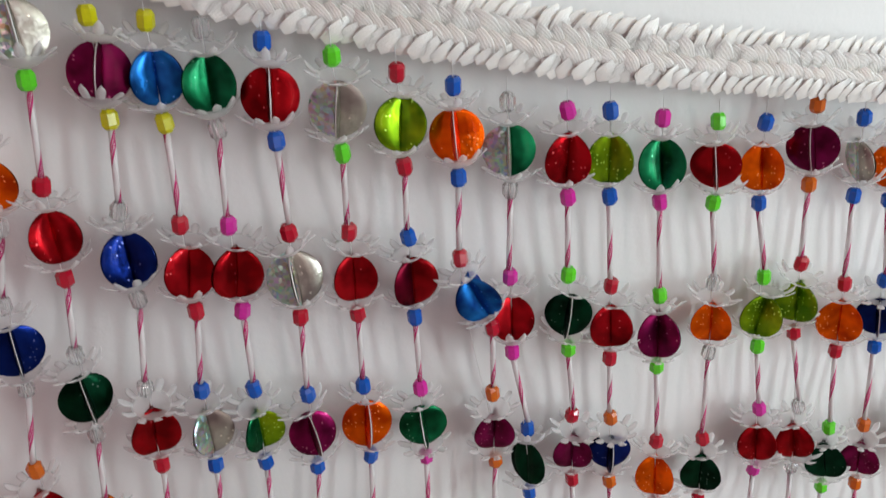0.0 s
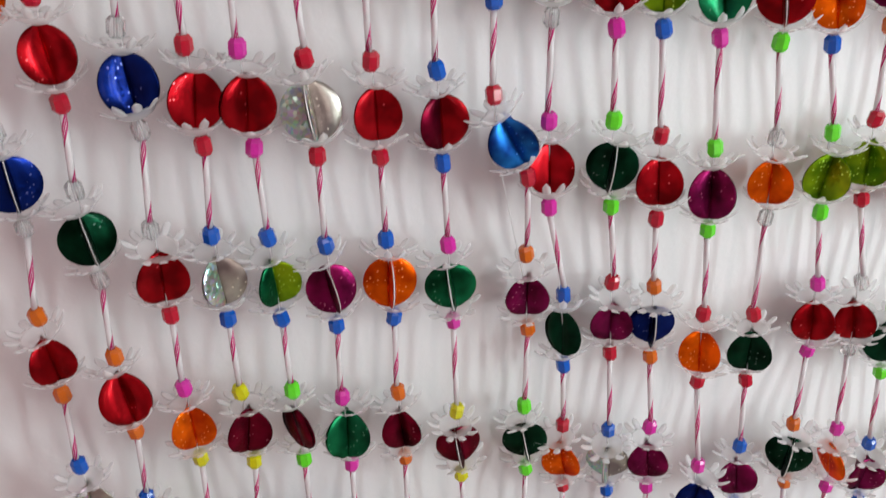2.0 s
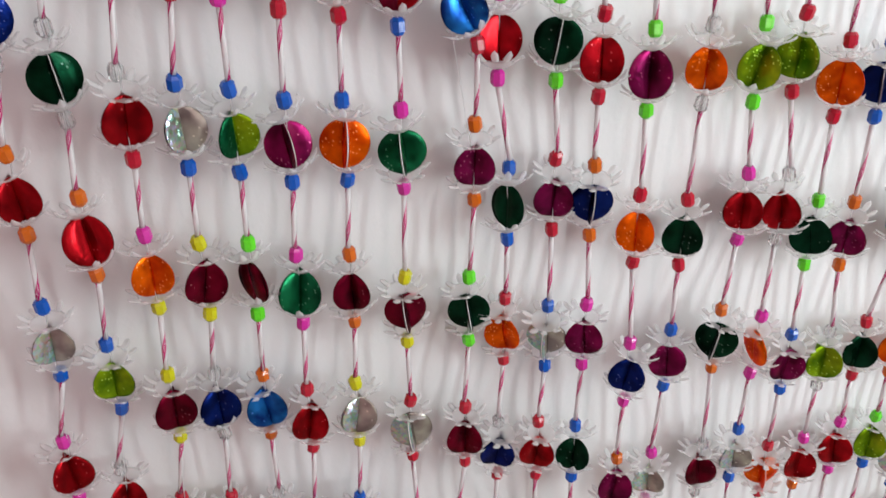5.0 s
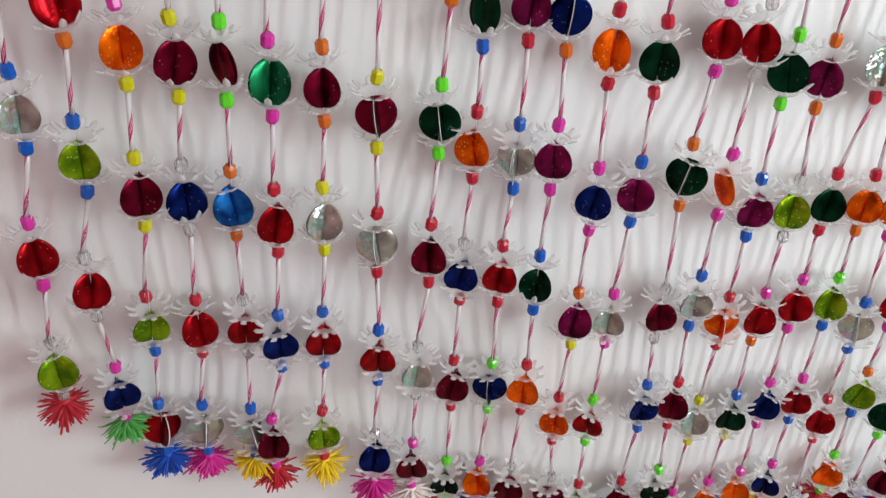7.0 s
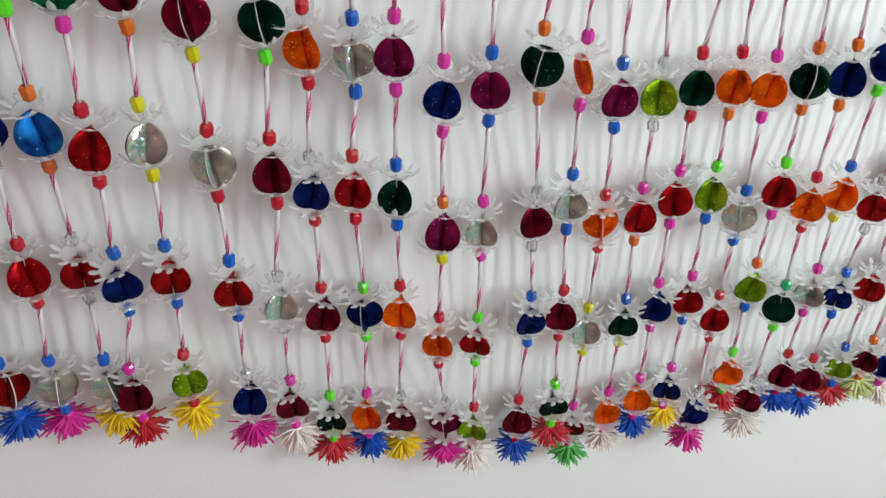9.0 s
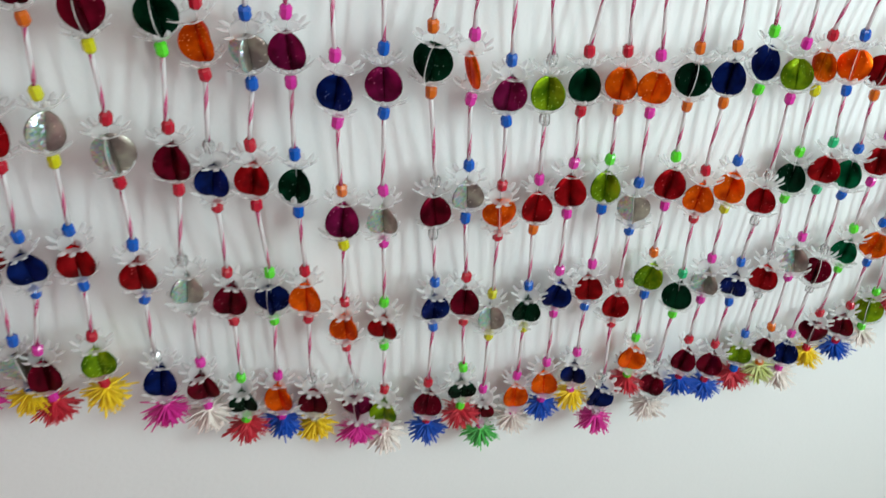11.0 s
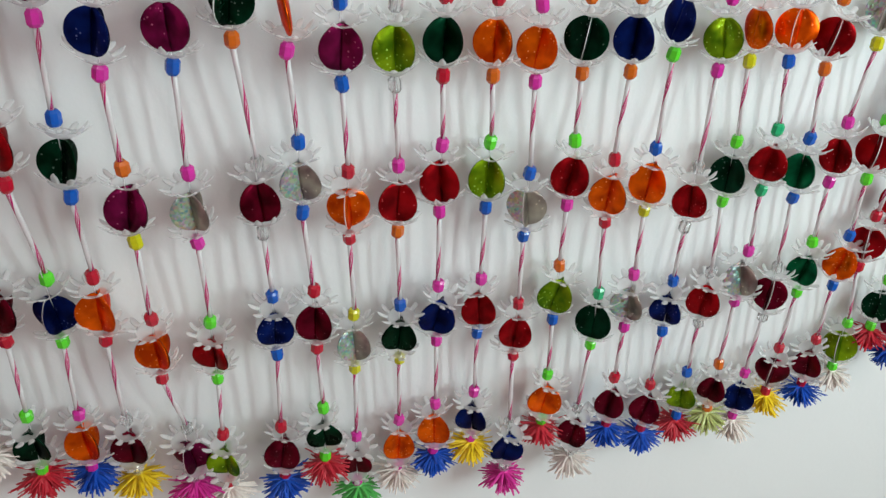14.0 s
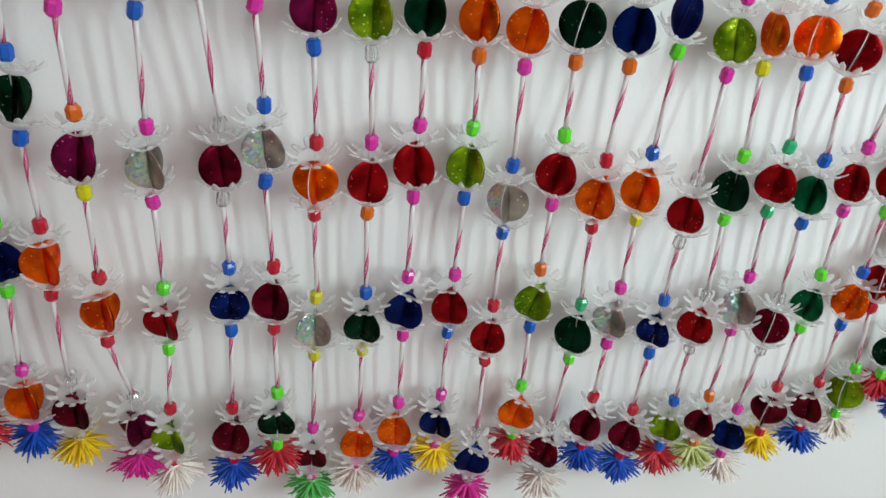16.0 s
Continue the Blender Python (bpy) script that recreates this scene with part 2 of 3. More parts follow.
def satin():
    m, nodes, links, bsdf = material("white_satin_yarn")
    n = noise_node(nodes, links, 40.0, 3)
    fine = noise_node(nodes, links, 700.0, 2)
    r = ramp(nodes, links, n.outputs[0], [(0.3, (0.86, 0.82, 0.77)), (0.7, (0.93, 0.90, 0.86))])
    links.new(r.outputs[0], bsdf.inputs["Base Color"])
    bsdf.inputs["Roughness"].default_value = 0.22
    bsdf.inputs["Sheen Weight"].default_value = 0.3
    bsdf.inputs["Subsurface Weight"].default_value = 0.5
    bsdf.inputs["Subsurface Radius"].default_value = (0.006, 0.0055, 0.005)
    bsdf.inputs["Subsurface Scale"].default_value = 1.0
    bump(nodes, links, bsdf, fine.outputs[0], 0.3, 0.001)
    return m


SATIN = satin()


# ---- mesh helpers ----
def part(name, data, parent, m=Matrix(), label=""):
    """Links a mesh as one part under a thing, at the local pose m."""
    ob = new(name, data)
    ob.parent, ob.matrix_basis = parent, m
    return tagged(ob, label) if label else ob


def mesh_of(name, bm, *mats, smooth=True):
    bmesh.ops.recalc_face_normals(bm, faces=bm.faces)
    me = bpy.data.meshes.new(name)
    bm.to_mesh(me)
    bm.free()
    for m in mats:
        me.materials.append(m)
    me.polygons.foreach_set("use_smooth", [smooth] * len(me.polygons))
    return me


def grid(bm, rows, mat=0, close=False):
    """Quads between rows of points."""
    vs = [[bm.verts.new(p) for p in row] for row in rows]
    for a, b in zip(vs, vs[1:]):
        for i in range(len(a) - (0 if close else 1)):
            j = (i + 1) % len(a)
            f = bm.faces.new((a[i], a[j], b[j], b[i]))
            f.material_index = mat
    return vs


def slab(name, x0, x1, y0, y1, z0, z1, mat):
    bm = bmesh.new()
    bmesh.ops.create_cube(bm, size=1, matrix=Matrix.LocRotScale(((x0 + x1) / 2, (y0 + y1) / 2, (z0 + z1) / 2), None, (x1 - x0, y1 - y0, z1 - z0)))
    return tagged(new(name, mesh_of(name, bm, mat, smooth=False)), kind="structure")


# ---- room ----
# all but the north wall are unseen, added to close the room
tagged(slab("wall_north", -1.2, 3.2, WALL_Y, WALL_Y + 0.15, 0, 2.7, WHITE_WALL), "plain white painted wall behind the bead curtain", "wall")
tagged(slab("wall_south", -1.2, 3.2, -3.35, -3.2, 0, 2.7, ROSE_BOUNCE_WALL), "unseen wall, dusky rose to dim and tint the bounced light", "wall")
tagged(slab("wall_west", -1.35, -1.2, -3.35, WALL_Y + 0.15, 0, 2.7, PINK_BOUNCE_WALL), "unseen wall, pale pink to tint the bounced light", "wall")
tagged(slab("wall_east", 3.2, 3.35, -3.35, WALL_Y + 0.15, 0, 2.7, WHITE_WALL), "plain white painted wall", "wall")
tagged(slab("floor", -1.35, 3.35, -3.35, WALL_Y + 0.15, -0.1, 0, FLOOR), "cream floor of the room", "floor")
tagged(slab("ceiling", -1.35, 3.35, -3.35, WALL_Y + 0.15, 2.7, 2.8, CEILING), "plain white ceiling", "ceiling")

# ---- pieces of the strings ----
R = 0.0182
STRING_Y = -0.022


def ball_mesh(name, fins, mats, rng):
    """A ball of round foil cards, each folded upright in the middle and glued back to back: fins at the given angles."""
    bm, edge = bmesh.new(), bmesh.new()
    fins = sorted(a % 360 for a in fins)
    nv, us = 18, (0, 0.05, 0.11, 0.2, 0.4, 0.6, 0.8, 0.92, 1.0)
    us = [-u for u in us[:0:-1]] + list(us)
    for k, a in enumerate(fins):
        b = fins[(k + 1) % len(fins)]
        b += 360 if b <= a else 0
        mid, half = radians((a + b) / 2), radians((b - a) / 2)
        bow = rng.uniform(-0.03, 0.10)
        cup = rng.uniform(-0.02, 0.06)
        rows = []
        for i in range(nv + 1):
            v = -math.cos(math.pi * i / nv)
            w = max(math.sqrt(max(0, 1 - v * v)), 0.02)
            row = []
            for u in us:
                rad = abs(u) * w * R
                side = (1 if u >= 0 else -1) * half * min(1, abs(u) / 0.16)
                side *= 0.72 + 0.28 * abs(u) - bow * math.sin(math.pi * abs(u)) - cup * (1 - v * v) * u * u
                d = Vector((math.cos(mid + side), math.sin(mid + side), 0)) * rad
                d += Vector((math.cos(mid), math.sin(mid), 0)) * 0.0009 * (1.2 - 0.7 * abs(u))
                row.append((d.x, d.y, v * R))
            rows.append(row)
        grid(bm, rows)
        # white card edge of the fin
        ea = radians(a)
        o, t = Vector((math.cos(ea), math.sin(ea), 0)), Vector((-math.sin(ea), math.cos(ea), 0))
        rows = []
        for i in range(nv + 1):
            v = -math.cos(math.pi * i / nv) * 0.97
            w = math.sqrt(max(0, 1 - v * v))
            rows.append([tuple(o * (R * w * f) + t * s * 0.00045 + Vector((0, 0, v * R))) for s, f in ((-1, 0.97), (-1, 1.0), (1, 1.0), (1, 0.97))])
        grid(edge if abs(a - 270) < 25 else bm, rows)
    if len(mats) > 1:
        for f in bm.faces:
            if f.material_index == 0 and f.calc_center_median().x > 0:
                f.material_index = 1
    return mesh_of(name, bm, *mats), mesh_of("card_edge", edge, CARD) if edge.faces else None


FIN_SETS = {"": (270 - 61, 270 + 60, 88), "|": (269, 270 + 100, 270 - 97), "/": (270 - 46, 270 + 82, 100), "!": (312, 129, 108)}
rng = random.Random(7)
BALLS = {}


def foil_ball(key, variant):
    """The ball mesh for a code: foil, fold (none, |, / or !) and, for a ball of two foils, the second foil."""
    if (key, variant) not in BALLS:
        mats = [FOILS[k][1] for k in key[::2]] if len(key) > 2 else [FOILS[key[0]][1], PALE_FOIL] if key[0] == "S" else [FOILS[key[0]][1]]
        fins = [f + rng.uniform(-9, 9) for f in FIN_SETS[key[1:2]]]
        BALLS[key, variant] = ball_mesh("foil_ball", fins, mats, rng)
    return BALLS[key, variant]


def bead_mesh(mat):
    """A faceted barrel bead with a hole."""
    bm = bmesh.new()
    rows = []
    for r, z in ((0.0012, -0.0060), (0.0036, -0.0062), (0.0056, -0.0036), (0.0056, 0.0036), (0.0036, 0.0062), (0.0012, 0.0060), (0.0012, -0.0060)):
        rows.append([(r * math.cos(math.tau * i / 7), r * math.sin(math.tau * i / 7), z) for i in range(7)])
    grid(bm, rows, close=True)
    bmesh.ops.remove_doubles(bm, verts=bm.verts, dist=1e-6)
    return mesh_of("bead", bm, mat, smooth=False)


BEAD_MESH = {k: bead_mesh(m) for k, (w, m) in BEADS.items()}


def cap_mesh(seed):
    """A milky plastic flower: a shallow bowl whose rim parts into narrow finger petals with round tips, spread flat and a little upturned."""
    rnd = random.Random(seed)
    bm = bmesh.new()
    n = 10
    dish = [(0.0005, -0.0010), (0.0030, -0.0008), (0.0060, 0.0), (0.0090, 0.0014), (0.0115, 0.0031), (0.0134, 0.0048)]
    rows = [[(r * math.cos(math.tau * i / 30), r * math.sin(math.tau * i / 30), z) for i in range(30)] for r, z in dish]
    back = [[(x, y, z - 0.0005) for x, y, z in row] for row in rows[::-1]]
    grid(bm, rows + back + rows[:1], 1, close=True)
    for k in range(n):
        a = math.tau * (k + 0.5 + rnd.uniform(-0.12, 0.12)) / n
        o, t = Vector((math.cos(a), math.sin(a), 0)), Vector((-math.sin(a), math.cos(a), 0))
        rise, reach, curl = rnd.uniform(0.0038, 0.0068), rnd.uniform(0.0074, 0.0096), rnd.uniform(-0.0022, 0.0014)
        sway = rnd.uniform(-0.0014, 0.0014)
        rows = []
        for i in range(9):
            f = i / 8
            w = 0.0027 * (0.80 + 0.26 * math.sin(2.8 * f)) * (1 if f < 0.72 else math.sqrt(max(0.05, 1 - ((f - 0.72) / 0.28) ** 2)))
            mid = o * (0.0122 + reach * f) + t * sway * f * f + Vector((0, 0, 0.0040 + rise * f**1.4 + curl * f**5))
            up = Vector((0, 0, 0.00055))
            rows.append([tuple(mid - t * w - up * 0.3), tuple(mid - t * w * 0.5 + up), tuple(mid + t * w * 0.5 + up), tuple(mid + t * w - up * 0.3), tuple(mid - up)])
        vs = grid(bm, rows, close=True)
        bm.faces.new(vs[-1])
    return mesh_of("petal_cap", bm, MILKY, MILKY_THIN)


CAPS = [cap_mesh(k) for k in range(4)]


def straw_mesh():
    """A straw tube of unit size 60 mm, upright from its lower end."""
    bm = bmesh.new()
    rows = []
    for r, z in ((0.0016, 0.001), (0.0016, 0.0), (0.0021, 0.0), (0.0021, 0.02), (0.0021, 0.04), (0.0021, 0.06), (0.0016, 0.06), (0.0016, 0.059)):
        rows.append([(r * math.cos(math.tau * i / 12), r * math.sin(math.tau * i / 12), z) for i in range(12)])
    grid(bm, rows, close=True)
    return mesh_of("straw", bm, STRAW)


STRAW_MESH = straw_mesh()


def fringe_mesh(mat, seed):
    """A tassel of film cut into narrow strips that spring outwards from the knot and droop like a skirt."""
    rnd = random.Random(seed)
    bm = bmesh.new()
    for k in range(170):
        a = math.tau * k * 0.618 + rnd.uniform(-0.15, 0.15)
        lift = rnd.choice((rnd.uniform(-20, 22), rnd.uniform(-45, 0), rnd.uniform(-70, -25), rnd.uniform(-85, -40)))
        length = rnd.uniform(0.0135, 0.0212)
        w = rnd.uniform(0.0009, 0.0017)
        d = Vector((math.cos(a), math.sin(a), math.tan(radians(lift)))).normalized()
        side = Vector((-math.sin(a), math.cos(a), 0))
        droop, curl, sway = rnd.uniform(0.25, 0.7) if lift > -25 else rnd.uniform(0.0, 0.2), rnd.uniform(0.0, 0.42), rnd.uniform(-0.005, 0.005)
        p, rows = Vector((0, 0, 0.008)) + d * 0.002, []
        for i in range(7):
            f = i / 6
            out = Vector((math.cos(a), math.sin(a), 0.6)) * curl * f**3 * length
            q = p + d * (length * f) + Vector((0, 0, -1)) * droop * length * f * f + out + side * sway * f * f
            ww = w * (1.75 - 1.15 * f)
            up = d.cross(side) * 0.00012
            rows.append([tuple(q - side * ww - up), tuple(q + side * ww - up), tuple(q + side * ww + up), tuple(q - side * ww + up)])
        grid(bm, rows, close=True)
    knot = bmesh.new()
    bmesh.ops.create_icosphere(knot, subdivisions=2, radius=0.0058, matrix=Matrix.LocRotScale((0, 0, 0.0075), None, (1, 1, 0.8)))
    return mesh_of("fringe_tassel", bm, mat), mesh_of("knot", knot, mat)


FRINGE = {k: [fringe_mesh(m, 10 * i + j) for j in range(2)] for i, (k, (w, m)) in enumerate(FRINGES.items())}


def thread_mesh(points):
    bm = bmesh.new()
    rows = [[(x + 0.0004 * math.cos(math.tau * i / 5), y + 0.0004 * math.sin(math.tau * i / 5), z) for i in range(5)] for x, y, z in points]
    grid(bm, rows, close=True)
    return mesh_of("thread", bm, THREAD)


# ---- the strings, each a thing of its own ----
TOPS = []


def hang(x, codes, tassel, zs, dx, dy, turns, tips={}):
    """One string: seven foil balls at the heights zs, each shifted by dx and dy millimetres and turned about the thread, beads, caps, straws and a tassel. tips: degrees by which a ball leans about the bead above it, by row."""
    rnd = random.Random(int(x * 1000) + 500)
    words = []
    top = Vector((x + dx[0] / 1000, STRING_Y + dy[0] / 1000, zs[0] + 0.05))
    root = new("bead_string")
    root.location = top
    TOPS.append(top)
    points, low = [Vector((0, 0, 0))], None
    for row, (code, z, d, e, turn) in enumerate(zip(codes.split(), zs, dx, dy, turns)):
        key, bead = code.split(":")
        c = Vector((x + d / 1000, STRING_Y + e / 1000, z)) - top
        points.append(c)
        lean = Euler((radians(rnd.uniform(-9, 9)), radians(rnd.uniform(-10, 10)), 0)).to_matrix().to_4x4()
        size = rnd.uniform(0.95, 1.05)
        spin = Euler((0, 0, radians(turn + rnd.uniform(-7, 7)))).to_matrix().to_4x4()
        word = FOILS[key[0]][0]
        look_word = word + (" and " + FOILS[key[2]][0] if len(key) > 2 else "")
        if word not in words:
            words.append(word)
        tip = Matrix.Translation((0, 0, 0.0335)) @ Matrix.Rotation(radians(tips.get(row, 0)), 4, "Y") @ Matrix.Translation((0, 0, -0.0335))
        at = Matrix.Translation(c) @ tip @ lean
        skin, edge = foil_ball(key, rnd.randrange(4))
        ball = part("foil_ball", skin, root, at @ spin @ Matrix.Diagonal((size, size, size * rnd.uniform(0.97, 1.03), 1)), look_word + " foil ball")
        if edge:
            part("card_edge", edge, ball, label="thin white card edge")
        for s, b in ((1, bead[0]), (-1, bead[-1])):
            tilt = Euler((radians(rnd.uniform(-10, 10)), radians(rnd.uniform(-10, 10)), rnd.uniform(0, 1))).to_matrix().to_4x4()
            part("petal_cap", CAPS[rnd.randrange(4)], root, at @ Matrix.Translation((0, 0, 0.0180 if s > 0 else -0.0203)) @ tilt, "milky white petal cap")
            place = c + tip @ Vector((0, 0, s * (0.0335 if s > 0 else 0.0285)))
            part("bead", BEAD_MESH[b], root, Matrix.Translation(place) @ tilt, BEADS[b][0] + " plastic bead")
            if s > 0 and low is not None:
                a, b_end = low + Vector((0, 0, -0.005)), place + Vector((rnd.uniform(-0.001, 0.001), 0, 0.005))
                way = a - b_end
                m = Matrix.Translation(b_end) @ way.to_track_quat("Z", "Y").to_matrix().to_4x4() @ Euler((0, 0, rnd.uniform(0, 6.28))).to_matrix().to_4x4()
                part("straw", STRAW_MESH, root, m @ Matrix.Diagonal((1, 1, way.length / 0.06, 1)), "white straw with a magenta spiral stripe")
            if s < 0:
                low = place
    word = FRINGES[tassel][0]
    end = low + Vector((0, 0, -0.0150))
    strips, knot = FRINGE[tassel][rnd.randrange(2)]
    bunch = part("fringe_tassel", strips, root, Matrix.Translation(end) @ Euler((radians(rnd.uniform(-8, 8)), radians(rnd.uniform(-8, 8)), rnd.uniform(0, 6.28))).to_matrix().to_4x4(), word + " fringe tassel of cut film")
    part("knot", knot, bunch)
    points.append(end)
    part("thread", thread_mesh(points), root)
    label = "string of " + " and ".join(words[:2]) + " foil balls with " + word + " tassel"
    tagged(root, label, "bead string", "strings of the wall hanging")


hang(-0.214, "D:y O:c N|:c R:o S:b R:m Y:c", "r", (1.7233, 1.5871, 1.4737, 1.3506, 1.232, 1.0989, 0.9698), (9.6, 27.8, 17.9, 10.8, 9.6, -5.4, -12.8), (0.5, 6, 4, -1.3, -8.3, -2, 1), (0, 19, 21, 21, 22, 19, 20))
hang(-0.174, "S|:g R:r K|:c R:o Y:b R:c N:m", "g", (1.6763, 1.5501, 1.4352, 1.3182, 1.189, 1.0619, 0.9355), (24.7, 19.7, 16.1, 13.8, 6.2, -7.5, -2.3), (5, 1.1, -4.7, -10.7, -2.4, -1, 4.1), (16, 17, 17, 17, 18, 16, 16))
hang(-0.128, "P|:y N:c R:cr O:my D:y Y:rb R|:b", "b", (1.6486, 1.5287, 1.4047, 1.2829, 1.1615, 1.0132, 0.8818), (20.5, 15, 9, 5.6, 3.5, -10.7, -17), (3, 0.3, -8, -6.6, -13, 7, 9), (12, 13, 15, 13, 12, 12, 19))
hang(-0.091, "B:y R:r S/:b D:y N:c R:r S|:b", "m", (1.6432, 1.5156, 1.3939, 1.271, 1.1471, 1.0058, 0.8763), (15.3, 13.4, 7.2, 5.3, -0.5, -5.1, -12.6), (1.9, -2, -4, -3.8, 2, 9, 9), (9, 9, 11, 9, 9, 9, 16))
hang(-0.053, "G:c R:m G/Y:b D!:g B:o R:c S|:b", "y", (1.6365, 1.5101, 1.386, 1.27, 1.1402, 1.0062, 0.8732), (8.3, 5.2, 4.1, 3.9, -0.1, -0.2, -2.8), (-1, 0.5, -0, -9.5, 2.4, 5, 2.7), (5, 6, 7, 5, 5, 5, 12))
hang(-0.015, "R|:b S|:r P|:b G:m R:r N:b D:m", "r", (1.6263, 1.502, 1.3769, 1.254, 1.1267, 0.994, 0.863), (5.3, 5.3, 2.9, -0.2, -2.8, -6.8, -20.2), (-6.1, -5.8, -4.1, -4.4, -6.4, -5.1, -4.2), (2, 2, 3, 1, 2, 2, 9))
hang(0.028, "S|:g R:r O|:b D:o S:y R:b Y:r", "y", (1.6139, 1.4945, 1.371, 1.2467, 1.1261, 0.9919, 0.8711), (2.9, 2.2, 0.9, -1.9, -5.2, -9, -12.7), (-7.2, 0.8, 5.7, 1.7, -4.5, -0.3, -5.2), (-3, -3, -1, -4, -2, -2, 5))
hang(0.071, "Y:r D/R:b G|:m D|:y S|:r R:b N:c", "m", (1.5997, 1.4842, 1.3606, 1.2225, 1.0968, 0.9762, 0.8319), (-0.1, 0.2, 0.5, -2, -1.1, -0, -1.9), (-5.2, 3.1, 6.2, -0.2, 0.1, -12.4, -4), (-7, -7, -6, -8, -6, -6, 1))
hang(0.116, "O|:b B:r P:o K|:g D:r S:c D:m", "c", (1.5875, 1.4669, 1.3462, 1.214, 1.0863, 0.9458, 0.8115), (-8.9, -10.9, 10.8, 6.7, 2, -5.4, -5.9), (-5.2, -6, 4.6, 4.1, -4.8, -4, -0.4), (-11, -11, -12, -13, -10, -9, -2), {1: -20})
hang(0.152, "S|G:c R:m K!:b O:r N:cr D:r K:g", "r", (1.572, 1.443, 1.3075, 1.1901, 1.0635, 0.9187, 0.7773), (-6.9, -8.5, 3, 1.8, -3, -2.5, -3.3), (1, 2.9, 6.1, 3.3, -4, 5.1, 2.7), (-15, -14, -15, -17, -13, -13, -6))
hang(0.192, "R:m K|:g P:r S|:b R:r N|:g O:m", "b", (1.5624, 1.4397, 1.312, 1.1786, 1.066, 0.9104, 0.7656), (-5.8, -5.1, 0.6, -0.4, -8.1, -1.7, -3.8), (-2.3, -0.9, 6.9, 2.2, -13.1, 6.5, 9), (-18, -19, -18, -20, -16, -16, -9))
hang(0.228, "Y:b R:r N|:o P:m K:b O:r D:c", "y", (1.5592, 1.4241, 1.3045, 1.1799, 1.0477, 0.9121, 0.753), (-10.8, -6, -3.2, -3.7, -5.1, -3, -2.4), (-3.1, 1.9, 4.8, -3.7, -4.1, -1, 8), (-22, -22, -21, -24, -19, -19, -13))
hang(0.268, "G:m P:g O:r N:m P:oy O:r P|:c", "m", (1.5494, 1.4119, 1.2781, 1.146, 1.0101, 0.8684, 0.7315), (-10.8, -8.1, -5, -7.3, -4.9, -4.6, 7.7), (-1.6, -2.1, -1.3, -19.6, -14.4, -5.7, 8), (-25, -25, -25, -27, -22, -22, -17))
hang(0.313, "R|:g O:c K:r P/:b S:m R:g Y:r", "c", (1.5405, 1.4107, 1.2664, 1.1413, 0.993, 0.8477, 0.724), (-8.9, -3.1, -4.1, -6, -5.7, -4.3, -5.9), (5.3, 7, 5.9, -0.5, 4.5, 9, 0.9), (-29, -29, -29, -31, -25, -25, -19))
hang(0.362, "O:b Y:g R:m K|:o D/:c N:b D:r", "b", (1.5356, 1.4095, 1.2854, 1.1611, 0.9974, 0.874, 0.7202), (-19.8, -8.9, -1.3, -12.7, -2.4, 0.4, -1.3), (5.3, 6.4, 6.8, -6.7, 2, -1.7, 3.2), (-32, -32, -33, -34, -29, -9, -1))
hang(0.398, "P|:o Y:r R:c O!:m S/:b D:r K:g", "r", (1.544, 1.4154, 1.2837, 1.1528, 1.0153, 0.8746, 0.7426), (-12.6, -11.5, -3.6, -11.5, -6, 0.2, 2.6), (8, 8, 2, -11.6, -2.6, -1, -4.2), (-35, -34, -36, -37, -31, -13, -4))
hang(0.434, "S!:b O:r K:g P:b O|:r S:y D:m", "g", (1.5298, 1.3928, 1.2574, 1.1223, 0.9858, 0.8387, 0.6865), (-8.2, -7.7, -7.9, -7.1, -3.9, -0.6, -0.3), (7, 5, 0.1, -3.1, -0.5, 6.7, 9), (-37, -37, -38, -15, -16, -16, -7))
hang(0.473, "O:b N|:b P:o Y:c R:mo K:by O:m", "c", (1.5219, 1.389, 1.2523, 1.1182, 0.9848, 0.8445, 0.7003), (-14.2, -7.6, -11.2, -4.5, -0.3, 2.6, 4), (8, 7, 1, 0, 4.5, 4.4, 8.3), (-39, -40, -37, -19, -19, -19, -11))
hang(0.513, "P:r Y:b S:r K:r R:m N:m O:m", "b", (1.516, 1.3812, 1.2618, 1.1219, 1.0007, 0.8616, 0.718), (-4.4, -11.1, 4.7, -5.2, -3.8, -2, 0.1), (0.4, 3, 2, 3.8, 3.2, 2.8, 4.7), (0, -39, -39, -22, -22, -22, -14))
hang(0.552, "D:r K:b D:y O:ro Y:gb R:mb N:m", "y", (1.5151, 1.3824, 1.2493, 1.119, 0.9979, 0.8615, 0.7237), (-2.1, -2.5, -9.5, -2.4, 0.5, 0.6, 2.4), (1.1, 1.3, 0, 4.9, 7.3, 5.9, 7.2), (0, 0, 0, -25, -25, -25, -18))
hang(0.587, "D:b B:o K:o O:m S|:b R:r N:c", "m", (1.5059, 1.3744, 1.2405, 1.113, 0.9701, 0.8307, 0.6831), (-1, -1.3, -9.4, -1.8, 0.2, 3.3, 3.8), (1.8, 1.9, 0, 2.3, -1.3, 1.8, -4), (0, 0, 0, -28, -28, -28, -21))
hang(0.624, "S:c O:m R:y K|:o R:gm Y:ob O:g", "r", (1.5113, 1.38, 1.2481, 1.1209, 0.9969, 0.868, 0.7337), (0.2, -0.1, -0.6, -2.1, 2.3, 4.6, 8), (2, 2, 1.9, -5.5, -0.3, 3, 4.8), (0, 0, 0, -31, -31, -31, -24))
